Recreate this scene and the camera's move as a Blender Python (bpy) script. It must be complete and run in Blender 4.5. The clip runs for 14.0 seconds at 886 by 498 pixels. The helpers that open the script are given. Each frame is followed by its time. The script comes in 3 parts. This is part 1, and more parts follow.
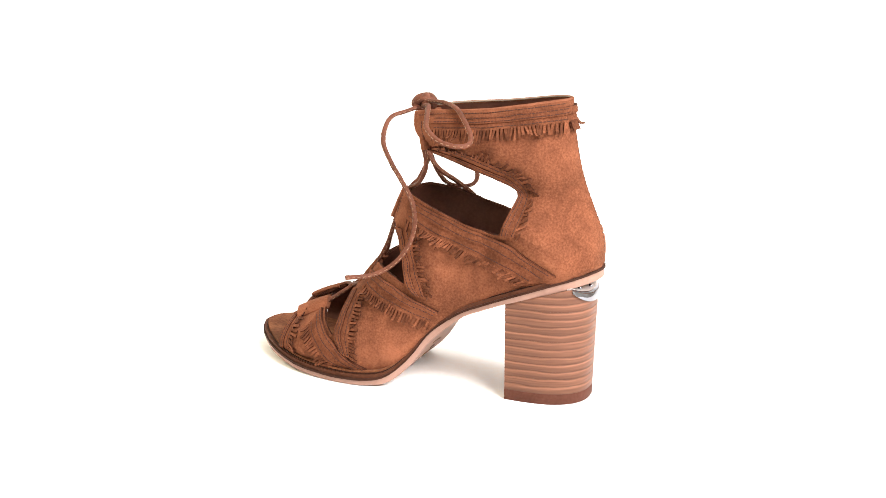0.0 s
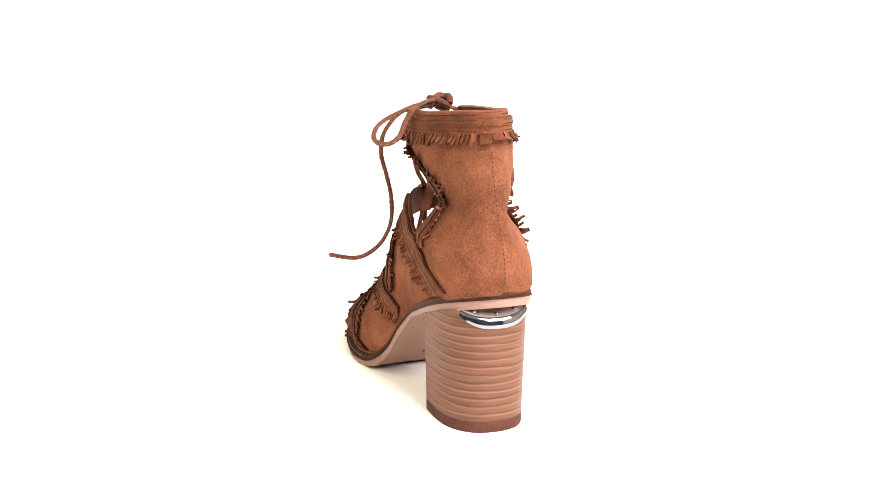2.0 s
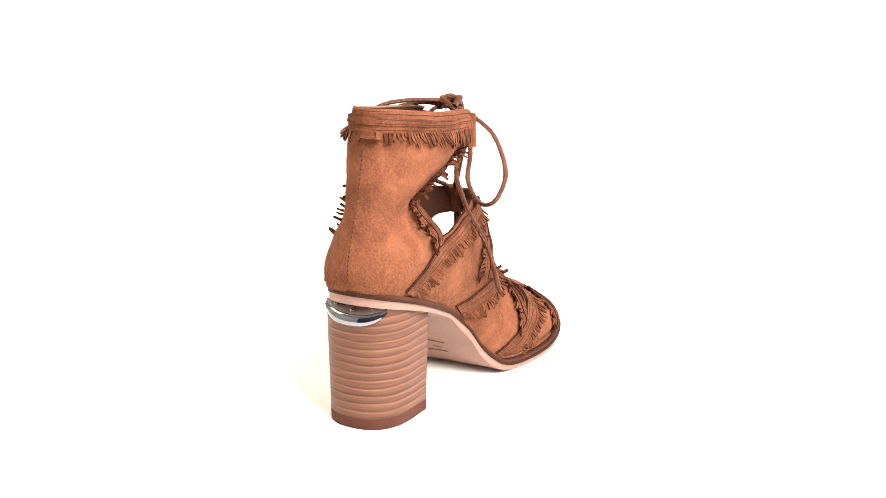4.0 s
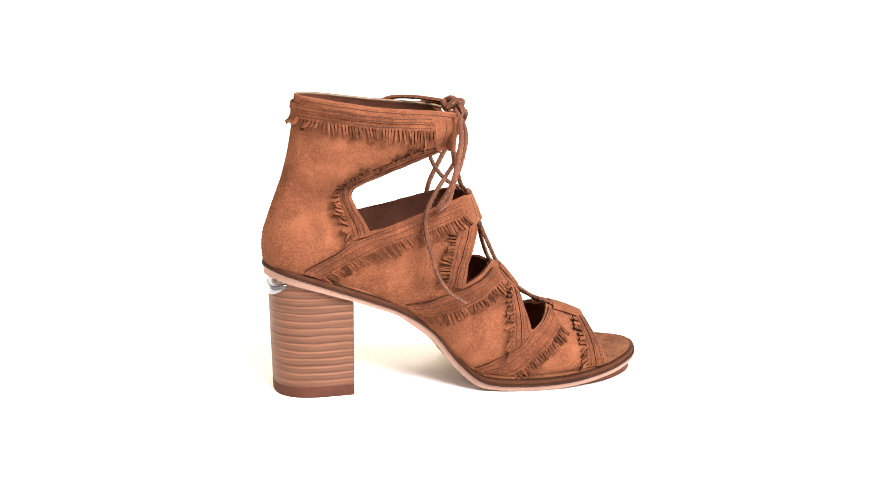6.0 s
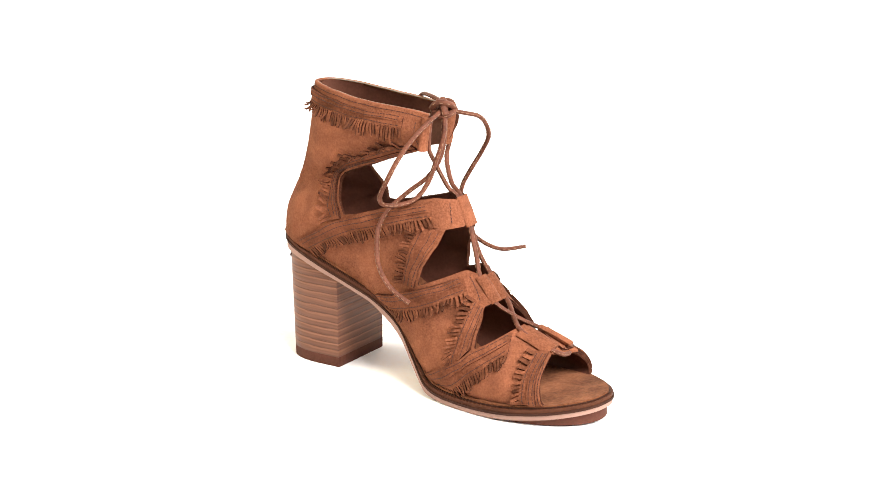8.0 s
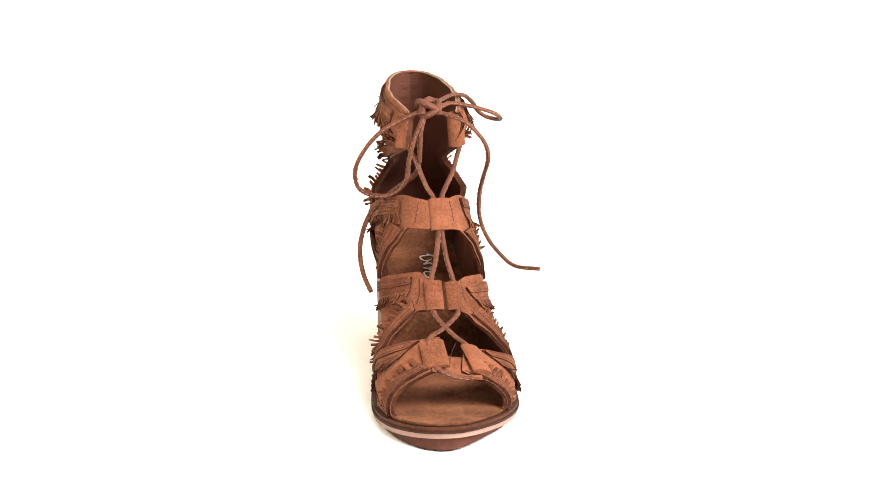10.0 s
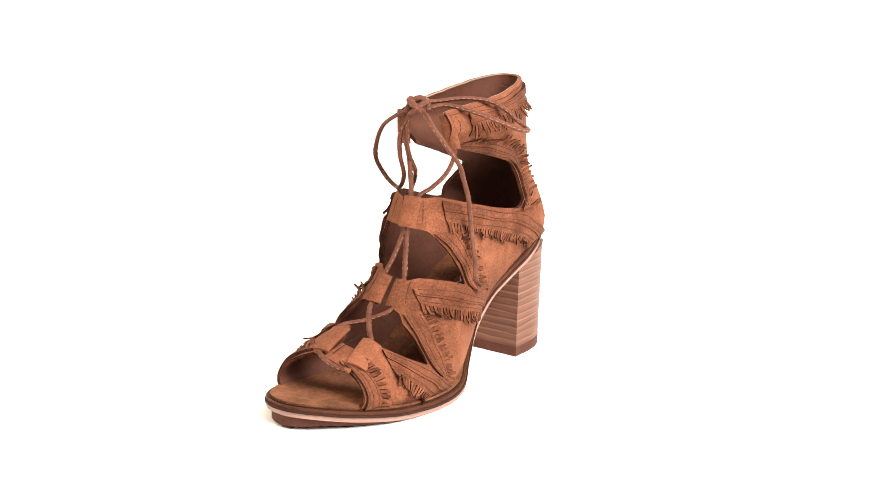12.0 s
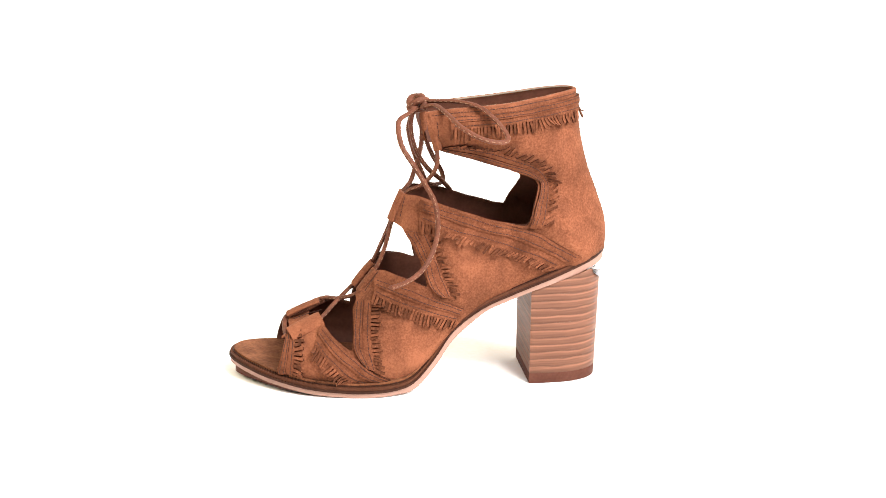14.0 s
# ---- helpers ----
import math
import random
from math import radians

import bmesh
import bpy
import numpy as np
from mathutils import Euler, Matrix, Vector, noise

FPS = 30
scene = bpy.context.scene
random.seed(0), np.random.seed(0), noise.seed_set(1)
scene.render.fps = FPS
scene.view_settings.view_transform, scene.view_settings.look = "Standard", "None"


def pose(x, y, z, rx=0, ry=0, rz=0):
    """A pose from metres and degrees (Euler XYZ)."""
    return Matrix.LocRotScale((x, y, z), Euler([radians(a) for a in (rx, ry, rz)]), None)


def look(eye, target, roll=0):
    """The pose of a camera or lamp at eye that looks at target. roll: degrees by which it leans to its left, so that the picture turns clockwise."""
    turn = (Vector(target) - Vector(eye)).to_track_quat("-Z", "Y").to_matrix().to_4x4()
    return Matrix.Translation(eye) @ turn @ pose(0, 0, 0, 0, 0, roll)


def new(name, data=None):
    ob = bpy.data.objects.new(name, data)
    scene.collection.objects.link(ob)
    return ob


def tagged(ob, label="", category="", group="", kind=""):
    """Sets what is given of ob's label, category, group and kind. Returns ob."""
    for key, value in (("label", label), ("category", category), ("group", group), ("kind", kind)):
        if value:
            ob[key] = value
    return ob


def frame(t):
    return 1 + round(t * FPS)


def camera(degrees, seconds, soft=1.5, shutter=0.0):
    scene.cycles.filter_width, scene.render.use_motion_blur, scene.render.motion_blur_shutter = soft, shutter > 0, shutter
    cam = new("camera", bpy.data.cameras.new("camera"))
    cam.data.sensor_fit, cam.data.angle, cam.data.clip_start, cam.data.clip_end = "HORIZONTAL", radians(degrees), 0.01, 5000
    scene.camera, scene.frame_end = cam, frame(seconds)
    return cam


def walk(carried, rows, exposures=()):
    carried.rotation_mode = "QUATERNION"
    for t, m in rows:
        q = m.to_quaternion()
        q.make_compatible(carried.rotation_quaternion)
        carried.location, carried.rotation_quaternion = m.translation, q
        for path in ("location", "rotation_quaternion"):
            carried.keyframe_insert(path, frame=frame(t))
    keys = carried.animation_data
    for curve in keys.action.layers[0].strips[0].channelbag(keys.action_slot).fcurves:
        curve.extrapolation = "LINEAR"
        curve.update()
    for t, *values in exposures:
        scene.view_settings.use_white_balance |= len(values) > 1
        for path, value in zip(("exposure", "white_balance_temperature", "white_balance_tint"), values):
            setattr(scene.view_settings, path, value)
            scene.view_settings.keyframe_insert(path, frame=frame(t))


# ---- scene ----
cam = camera(36.34, 14.0, soft=0.5)
EYE = (0.0, -0.7668, 0.2828)
walk(cam, [(0.0, look(EYE, (0.00632, 0.2332, 0.0149), 0.35)), (14.0, look(EYE, (0.00632, 0.2332, 0.0149), 0.35))])

# ---- light: a white photographer's sweep under broad soft light, key from the upper right, a weaker warm lamp on the other side ----
world = bpy.data.worlds.new("studio")
scene.world = world
world.use_nodes = True
world.node_tree.nodes["Background"].inputs[0].default_value = (1.0, 0.985, 0.92, 1)
world.node_tree.nodes["Background"].inputs[1].default_value = 0.88


def softbox(name, eye, target, size, watts, color):
    data = bpy.data.lights.new(name, "AREA")
    data.shape, data.size, data.energy, data.color = "SQUARE", size, watts, color
    lamp = new(name, data)
    lamp.matrix_world = look(eye, target)
    return lamp


softbox("key_softbox", (1.05, -1.1, 1.45), (0, 0.05, 0.08), 1.3, 163, (0.99, 0.985, 0.99))
softbox("warm_softbox", (-1.2, 0.05, 0.95), (0, 0, 0.06), 0.6, 13, (1.0, 0.86, 0.56))
scene.view_settings.exposure = 0.0


# ---- materials ----
def material(name, color, rough=0.9, metal=0.0, dark=0.75, light=1.2, grain=900.0, blotch=35.0, bump=0.25, depth=0.0004, sheen=0.0, spec=0.3, nap=0.0):
    """A surface with coarse blotches, fine grain and a fine relief, in metres of the object's own space."""
    m = bpy.data.materials.new(name)
    m.use_nodes = True
    tree = m.node_tree
    bsdf = tree.nodes["Principled BSDF"]
    where = tree.nodes.new("ShaderNodeTexCoord")
    fine, coarse = tree.nodes.new("ShaderNodeTexNoise"), tree.nodes.new("ShaderNodeTexNoise")
    for node, scale, detail in ((fine, grain, 4.0), (coarse, blotch, 5.0)):
        node.inputs["Scale"].default_value, node.inputs["Detail"].default_value = scale, detail
        tree.links.new(where.outputs["Object"], node.inputs["Vector"])
    mix = tree.nodes.new("ShaderNodeMath")
    mix.operation = "MULTIPLY_ADD"
    tree.links.new(fine.outputs["Fac"], mix.inputs[0])
    mix.inputs[1].default_value = 0.62
    half = tree.nodes.new("ShaderNodeMath")
    half.operation = "MULTIPLY"
    half.inputs[1].default_value = 0.80
    tree.links.new(coarse.outputs["Fac"], half.inputs[0])
    tree.links.new(half.outputs[0], mix.inputs[2])
    ramp = tree.nodes.new("ShaderNodeValToRGB")
    ramp.color_ramp.elements[0].position, ramp.color_ramp.elements[1].position = 0.52, 0.90
    ramp.color_ramp.elements[0].color = (color[0] * dark, color[1] * dark * 0.95, color[2] * dark * 0.9, 1)
    ramp.color_ramp.elements[1].color = (*[min(1, v * light) for v in color], 1)
    tree.links.new(mix.outputs[0], ramp.inputs[0])
    tree.links.new(ramp.outputs[0], bsdf.inputs["Base Color"])
    if nap:
        brushed = tree.nodes.new("ShaderNodeTexNoise")
        brushed.inputs["Scale"].default_value, brushed.inputs["Detail"].default_value = 42.0, 6.0
        brushed.inputs["Distortion"].default_value, brushed.inputs["Roughness"].default_value = 1.6, 0.62
        tree.links.new(where.outputs["Object"], brushed.inputs["Vector"])
        swing = tree.nodes.new("ShaderNodeMapRange")
        swing.inputs["From Min"].default_value, swing.inputs["From Max"].default_value = 0.34, 0.66
        swing.inputs["To Min"].default_value, swing.inputs["To Max"].default_value = 1 - nap, 1 + nap
        tree.links.new(brushed.outputs["Fac"], swing.inputs["Value"])
        patch = tree.nodes.new("ShaderNodeVectorMath")
        patch.operation = "SCALE"
        tree.links.new(ramp.outputs[0], patch.inputs[0])
        tree.links.new(swing.outputs[0], patch.inputs["Scale"])
        tree.links.new(patch.outputs[0], bsdf.inputs["Base Color"])
    bsdf.inputs["Roughness"].default_value, bsdf.inputs["Metallic"].default_value = rough, metal
    bsdf.inputs["Specular IOR Level"].default_value = spec
    if sheen:
        bsdf.inputs["Sheen Weight"].default_value = sheen
        bsdf.inputs["Sheen Roughness"].default_value = 0.6
        bsdf.inputs["Sheen Tint"].default_value = (1.0, 0.72, 0.5, 1)
    if bump:
        relief = tree.nodes.new("ShaderNodeBump")
        relief.inputs["Strength"].default_value, relief.inputs["Distance"].default_value = bump, depth
        tree.links.new(mix.outputs[0], relief.inputs["Height"])
        tree.links.new(relief.outputs[0], bsdf.inputs["Normal"])
    return m


LIFT = 4.45  # millimetres, one layer of the heel


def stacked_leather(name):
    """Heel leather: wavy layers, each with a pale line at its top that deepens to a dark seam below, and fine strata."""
    m = material(name, (0.46, 0.235, 0.135), rough=0.5, dark=0.9, light=1.08, bump=0.08, spec=0.16)
    tree = m.node_tree
    bsdf = tree.nodes["Principled BSDF"]

    def node(kind, **values):
        n = tree.nodes.new(kind)
        for key, value in values.items():
            n.inputs[key].default_value = value
        return n

    def sums(how, a, b):
        n = tree.nodes.new("ShaderNodeMath")
        n.operation = how
        for socket, value in zip(n.inputs, (a, b)):
            if isinstance(value, float):
                socket.default_value = value
            else:
                tree.links.new(value, socket)
        return n.outputs[0]

    where = tree.nodes.new("ShaderNodeTexCoord")
    axis = tree.nodes.new("ShaderNodeSeparateXYZ")
    tree.links.new(where.outputs["Object"], axis.inputs[0])
    squash, squeeze = node("ShaderNodeMapping", Scale=(70.0, 70.0, 150.0)), node("ShaderNodeMapping", Scale=(30.0, 30.0, 900.0))
    wave, strata = node("ShaderNodeTexNoise", Scale=1.0, Detail=3.0), node("ShaderNodeTexNoise", Scale=1.0, Detail=6.0)
    for place, noise_node in ((squash, wave), (squeeze, strata)):
        tree.links.new(where.outputs["Object"], place.inputs["Vector"])
        tree.links.new(place.outputs[0], noise_node.inputs["Vector"])
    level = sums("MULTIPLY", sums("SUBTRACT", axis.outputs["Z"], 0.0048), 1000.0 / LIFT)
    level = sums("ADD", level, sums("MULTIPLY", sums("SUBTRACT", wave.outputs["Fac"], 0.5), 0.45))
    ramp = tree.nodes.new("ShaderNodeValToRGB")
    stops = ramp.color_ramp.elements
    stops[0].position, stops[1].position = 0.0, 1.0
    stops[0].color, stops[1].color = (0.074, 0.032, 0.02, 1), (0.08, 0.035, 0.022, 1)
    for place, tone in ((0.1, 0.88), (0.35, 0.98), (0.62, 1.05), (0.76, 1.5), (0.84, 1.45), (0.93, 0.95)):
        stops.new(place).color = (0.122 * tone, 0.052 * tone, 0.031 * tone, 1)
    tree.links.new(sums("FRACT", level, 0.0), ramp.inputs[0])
    shade = tree.nodes.new("ShaderNodeVectorMath")
    shade.operation = "SCALE"
    tree.links.new(ramp.outputs[0], shade.inputs[0])
    tone = node("ShaderNodeMapRange")
    tone.inputs["From Min"].default_value, tone.inputs["From Max"].default_value = 0.3, 0.7
    tone.inputs["To Min"].default_value, tone.inputs["To Max"].default_value = 0.78, 1.2
    tree.links.new(strata.outputs["Fac"], tone.inputs["Value"])
    tree.links.new(tone.outputs[0], shade.inputs["Scale"])
    tree.links.new(shade.outputs[0], bsdf.inputs["Base Color"])
    return m


TAN = (0.136, 0.0462, 0.0228)
SUEDE = material("tan_suede", TAN, 0.95, dark=0.62, light=1.4, grain=900, blotch=26, bump=0.6, depth=0.0007, sheen=0.03, spec=0.06, nap=0.2)
BAND = material("napped_suede", tuple(v * k for v, k in zip(TAN, (0.82, 0.79, 0.77))), 0.95, dark=0.65, light=1.4, grain=800, blotch=60, bump=0.8, depth=0.0008, sheen=0.03, spec=0.06, nap=0.22)
FRINGE = material("cut_suede", tuple(v * k for v, k in zip(TAN, (0.86, 0.83, 0.81))), 0.95, dark=0.5, light=1.3, grain=800, blotch=160, bump=0.5, sheen=0.03, spec=0.06)
FOOTBED = material("worn_suede", (0.128, 0.047, 0.022), 0.9, dark=0.6, light=1.35, grain=500, blotch=40, bump=0.7, depth=0.0007, sheen=0.02, spec=0.08, nap=0.25)
BINDING = material("edge_suede", tuple(v * 1.1 for v in TAN), 0.95, dark=0.7, light=1.3, grain=800, blotch=90, bump=0.5, spec=0.15)
LINING = material("lining_leather", (0.088, 0.033, 0.0205), 0.62, dark=0.8, light=1.12, grain=600, blotch=30, bump=0.15, spec=0.12)


def per_strip(m):
    """Each cut strip takes a tone of its own."""
    tree = m.node_tree
    bsdf = tree.nodes["Principled BSDF"]
    source = bsdf.inputs["Base Color"].links[0].from_socket
    geo, tone, shade = tree.nodes.new("ShaderNodeNewGeometry"), tree.nodes.new("ShaderNodeMapRange"), tree.nodes.new("ShaderNodeVectorMath")
    tone.inputs["To Min"].default_value, tone.inputs["To Max"].default_value = 0.55, 1.3
    shade.operation = "SCALE"
    tree.links.new(geo.outputs["Random Per Island"], tone.inputs["Value"])
    tree.links.new(source, shade.inputs[0])
    tree.links.new(tone.outputs[0], shade.inputs["Scale"])
    tree.links.new(shade.outputs[0], bsdf.inputs["Base Color"])


per_strip(FRINGE)
# cut edges coloured near black: shade between strips and along edges, put into colour
SHADED_CUT = material("shaded_cut_edge", (0.038, 0.0125, 0.0065), 0.9, dark=0.6, light=1.5, grain=900, blotch=150, bump=0.3, spec=0.05)
THREAD = material("dark_thread", (0.028, 0.009, 0.005), 0.8, bump=0.0)
PALE_EDGE = material("raw_lining_edge", (0.211, 0.155, 0.112), 0.8, bump=0.1, spec=0.1)
PALE_THREAD = material("pale_thread", (0.185, 0.095, 0.054), 0.8, bump=0.0)
CORD = material("lace_leather", (0.092, 0.031, 0.017), 0.65, dark=0.65, light=1.35, grain=900, blotch=120, bump=0.35, spec=0.15)
EDGE = material("pale_sole_edge", (0.25, 0.142, 0.108), 0.6, dark=0.93, light=1.06, grain=400, blotch=25, bump=0.1)
RAND = material("midsole_leather", (0.058, 0.02, 0.010), 0.7, dark=0.8, light=1.25, grain=500, blotch=60, bump=0.15, spec=0.1)
WELT = material("brown_welt", (0.03, 0.011, 0.006), 0.65, dark=0.8, light=1.25, grain=500, blotch=60, bump=0.15, spec=0.1)
RUBBER = material("brown_rubber", (0.07, 0.025, 0.016), 0.7, dark=0.85, light=1.2, grain=600, blotch=60, bump=0.15, spec=0.1)
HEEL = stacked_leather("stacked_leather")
# base colour darkened in place of a dark room mirrored in the chrome
DARK_CHROME = material("chrome", (0.24, 0.245, 0.28), 0.04, 1.0, dark=0.97, light=1.02, bump=0.0)
PLATE = material("brushed_plate", (0.413, 0.375, 0.360), 0.38, 0.6, dark=0.93, light=1.05, bump=0.05)
STAMP = material("stamped_ink", (0.12, 0.066, 0.045), 0.8, bump=0.0)
SILVER = material("silver_foil", (0.637, 0.622, 0.585), 0.45, 0.0, bump=0.0)
# colours of the added unseen walls: dark for the chrome to mirror, grey for fill
DARK = material("unseen_wall_dark", (0.04, 0.04, 0.045), 0.8, grain=200, blotch=3)
DIM = material("unseen_wall_grey", (0.38, 0.37, 0.34), 0.8, grain=200, blotch=3)
PAPER = material("white_paper", (0.93, 0.93, 0.925), 0.85, dark=0.995, light=1.0, grain=300, blotch=2, bump=0.02, spec=0.1)


# ---- mesh tools; shoe shapes are in millimetres ----
def part(name, bm, mat, parent=None, label="", smooth=True):
    bmesh.ops.recalc_face_normals(bm, faces=bm.faces)
    me = bpy.data.meshes.new(name)
    bm.to_mesh(me)
    bm.free()
    for m in mat if isinstance(mat, tuple) else (mat,):
        me.materials.append(m)
    if smooth:
        me.shade_smooth()
        me.set_sharp_from_angle(angle=radians(50))
    ob = new(name, me)
    if parent is not None:
        ob.parent = parent
    if label:
        tagged(ob, label)
    return ob


MM = 0.001


def resample(points, step, closed=False):
    p = np.array(points, float)
    if closed:
        p = np.vstack([p, p[:1]])
    d = np.r_[0, np.cumsum(np.linalg.norm(np.diff(p, axis=0), axis=1))]
    n = max(2, int(round(d[-1] / step)) + 1)
    u = np.linspace(0, d[-1], n)
    out = np.stack([np.interp(u, d, p[:, k]) for k in range(p.shape[1])], 1)
    return out[:-1] if closed else out


def smooth_curve(points, per=8, closed=False):
    """Catmull-Rom through the points."""
    p = np.array(points, float)
    n = len(p)
    out = []
    for i in range(n if closed else n - 1):
        if closed:
            a, b, c, d = p[(i - 1) % n], p[i], p[(i + 1) % n], p[(i + 2) % n]
        else:
            a, b, c, d = p[max(i - 1, 0)], p[i], p[i + 1], p[min(i + 2, n - 1)]
        for k in range(per):
            t = k / per
            out.append(0.5 * (2 * b + (c - a) * t + (2 * a - 5 * b + 4 * c - d) * t * t + (3 * b - a - 3 * c + d) * t ** 3))
    if not closed:
        out.append(p[-1])
    return np.array(out)


def inside(poly, q):
    x, y = q[:, 0][:, None], q[:, 1][:, None]
    x0, y0 = poly[:, 0][None], poly[:, 1][None]
    x1, y1 = np.roll(poly[:, 0], -1)[None], np.roll(poly[:, 1], -1)[None]
    with np.errstate(divide="ignore", invalid="ignore"):
        cross = ((y0 > y) != (y1 > y)) & (x < (x1 - x0) * (y - y0) / (y1 - y0) + x0)
    return cross.sum(1) % 2 == 1


def edge_distance(poly, q):
    a, b = poly, np.roll(poly, -1, 0)
    best = np.full(len(q), 1e9)
    for p0, p1 in zip(a, b):
        w = p1 - p0
        k = np.clip(((q - p0) @ w) / max(w @ w, 1e-9), 0, 1)
        best = np.minimum(best, np.linalg.norm(q - p0 - k[:, None] * w, axis=1))
    return best


from mathutils import geometry


def fill(outline, interior):
    """Triangles over a flat outline with points inside it: vertices and faces."""
    n = len(outline)
    verts = [Vector(p) for p in outline] + [Vector(p) for p in interior]
    edges = [(i, (i + 1) % n) for i in range(n)]
    v, _, f, _, _, _ = geometry.delaunay_2d_cdt(verts, edges, [], 0, 1e-5)
    v = np.array([tuple(p) for p in v])
    tri = [t for t in f if len(t) == 3]
    mid = np.array([v[list(t)].mean(0) for t in tri])
    keep = inside(np.array(outline, float), mid)
    return v, [t for t, k in zip(tri, keep) if k]


def shell(lower, upper, tris, rim=0):
    """A closed sheet between two lifted copies of the same triangles."""
    bm = bmesh.new()
    a = [bm.verts.new(p * MM) for p in lower]
    b = [bm.verts.new(p * MM) for p in upper]
    count = {}
    for t in tris:
        bm.faces.new([b[i] for i in t])
        bm.faces.new([a[i] for i in reversed(t)])
        for i, j in ((t[0], t[1]), (t[1], t[2]), (t[2], t[0])):
            count.setdefault((min(i, j), max(i, j)), []).append((i, j))
    for pairs in count.values():
        if len(pairs) == 1:
            i, j = pairs[0]
            bm.faces.new((b[j], b[i], a[i], a[j])).material_index = rim
    for v in [v for v in bm.verts if not v.link_faces]:
        bm.verts.remove(v)
    return bm


def tube(bm, points, rx, ry=None, sides=8, up=(0, 0, 1)):
    """A cord of oval section along points (millimetres), with closed ends."""
    ry = ry or rx
    p = [Vector(q) for q in points]
    rings, side = [], None
    for i, q in enumerate(p):
        along = (p[min(i + 1, len(p) - 1)] - p[max(i - 1, 0)]).normalized()
        if side is None:
            side = along.cross(Vector(up))
            if side.length < 1e-3:
                side = along.cross(Vector((1, 0, 0)))
        side = (side - along * side.dot(along)).normalized()
        over = side.cross(along)
        rings.append([bm.verts.new((q + side * (rx * math.cos(a)) + over * (ry * math.sin(a))) * MM) for a in (2 * math.pi * k / sides for k in range(sides))])
    for r0, r1 in zip(rings, rings[1:]):
        for k in range(sides):
            bm.faces.new((r0[k], r0[(k + 1) % sides], r1[(k + 1) % sides], r1[k]))
    bm.faces.new(rings[0][::-1])
    bm.faces.new(rings[-1])
    return bm


def bar(bm, p0, p1, normal, width, height):
    """A small block from p0 to p1 (millimetres), its top turned to normal."""
    p0, p1, normal = Vector(p0), Vector(p1), Vector(normal)
    along = (p1 - p0).normalized()
    s = along.cross(normal).normalized() * (width / 2)
    h = normal.normalized() * (height / 2)
    v = [bm.verts.new((q + i * s + j * h) * MM) for q in (p0, p1) for i, j in ((-1, -1), (1, -1), (1, 1), (-1, 1))]
    for f in ((0, 1, 2, 3), (7, 6, 5, 4), (0, 4, 5, 1), (1, 5, 6, 2), (2, 6, 7, 3), (3, 7, 4, 0)):
        bm.faces.new([v[k] for k in f])


# ---- the setting ----
def sweep():
    bm = bmesh.new()
    line = [(-3.0, 0.0), (0.9, 0.0)] + [(0.9 + 0.7 * math.sin(a), 0.7 - 0.7 * math.cos(a)) for a in (radians(k * 7.5) for k in range(1, 13))] + [(1.6, 3.2)]
    rows = [[bm.verts.new((x, y, z)) for y, z in line] for x in (-3.5, 3.5)]
    under = [[bm.verts.new((x, y + (0.004 if z > 0.3 else 0), z - 0.004)) for y, z in line] for x in (-3.5, 3.5)]
    for i in range(len(line) - 1):
        bm.faces.new((rows[0][i], rows[1][i], rows[1][i + 1], rows[0][i + 1]))
        bm.faces.new((under[0][i + 1], under[1][i + 1], under[1][i], under[0][i]))
    ob = part("backdrop", bm, PAPER)
    return tagged(ob, "seamless white paper sweep under the shoe", "backdrop", kind="structure")


sweep()


def wall(name, x, y, wide, deep, paint, tone):
    """An unseen wall, added to hold back light and to be mirrored in the chrome."""
    bm = bmesh.new()
    bmesh.ops.create_cube(bm, size=1.0, matrix=pose(x, y, 0.5) @ Matrix.Diagonal((wide, deep, 1.0, 1)))
    bmesh.ops.bevel(bm, geom=bm.edges[:], offset=0.004, segments=1)
    return tagged(part(name, bm, paint), f"plain {tone} painted wall beside the sweep", "wall", kind="structure")


# added out of view: the sides shape the fill, the south one darkens reflections
wall("unseen_wall_west", -1.55, -0.25, 0.1, 2.6, DIM, "grey")
wall("unseen_wall_east", 1.55, -0.25, 0.1, 2.6, DIM, "grey")
wall("unseen_wall_south", 0, -1.606, 3.2, 0.1, DARK, "dark grey")

# ---- the shoe's form: lines fan from the sole and heel to the front ridge ----
FAN = [(95, 8.4, 87, 32.5), (75, 6, 69.5, 40.5), (52, 4, 52.5, 51), (32, 4.2, 39, 64), (14, 9, 29.5, 80.5), (0, 25, 25, 94.5), (-13, 40, 19.5, 110), (-28, 50.5, 17, 116),
       (-45, 57.5, 15.5, 121), (-64, 64.5, 14, 125), (-85, 71.5, 12, 129), (-98.6, 76, 11, 131), (-100.9, 78.4, 10, 133), (-100.8, 92, 9.5, 136), (-95.5, 108, 9, 141),
       (-89, 125, 9, 146), (-84, 145, 10, 152), (-80.7, 169.8, 12, 158.6)]
HALF = [30.5, 36.5, 38.5, 37, 33, 29.8, 27.6, 26.6, 25.8, 26, 26.6, 27.2, 27.2, 22.4, 17.4, 22.4, 25.6, 20.4]
HALF_OUT = [30.5, 36.5, 38.5, 37, 33, 29.8, 27.6, 26.6, 25.8, 26, 26.6, 27.2, 27.2, 22.0, 16.8, 20.8, 23.8, 17.6]
ROUND = [0, 0, 0, 0, 0, 0, 0, 0, 0, 0.02, 0.12, 0.75, 1, 1, 1, 1, 1, 1]
SKEW = [1, 1, 1, 1, 1, 1, 1, 1, 0.9, 0.75, 0.62, 0.64, 0.66, 0.68, 0.75, 0.82, 0.8, 0.7]
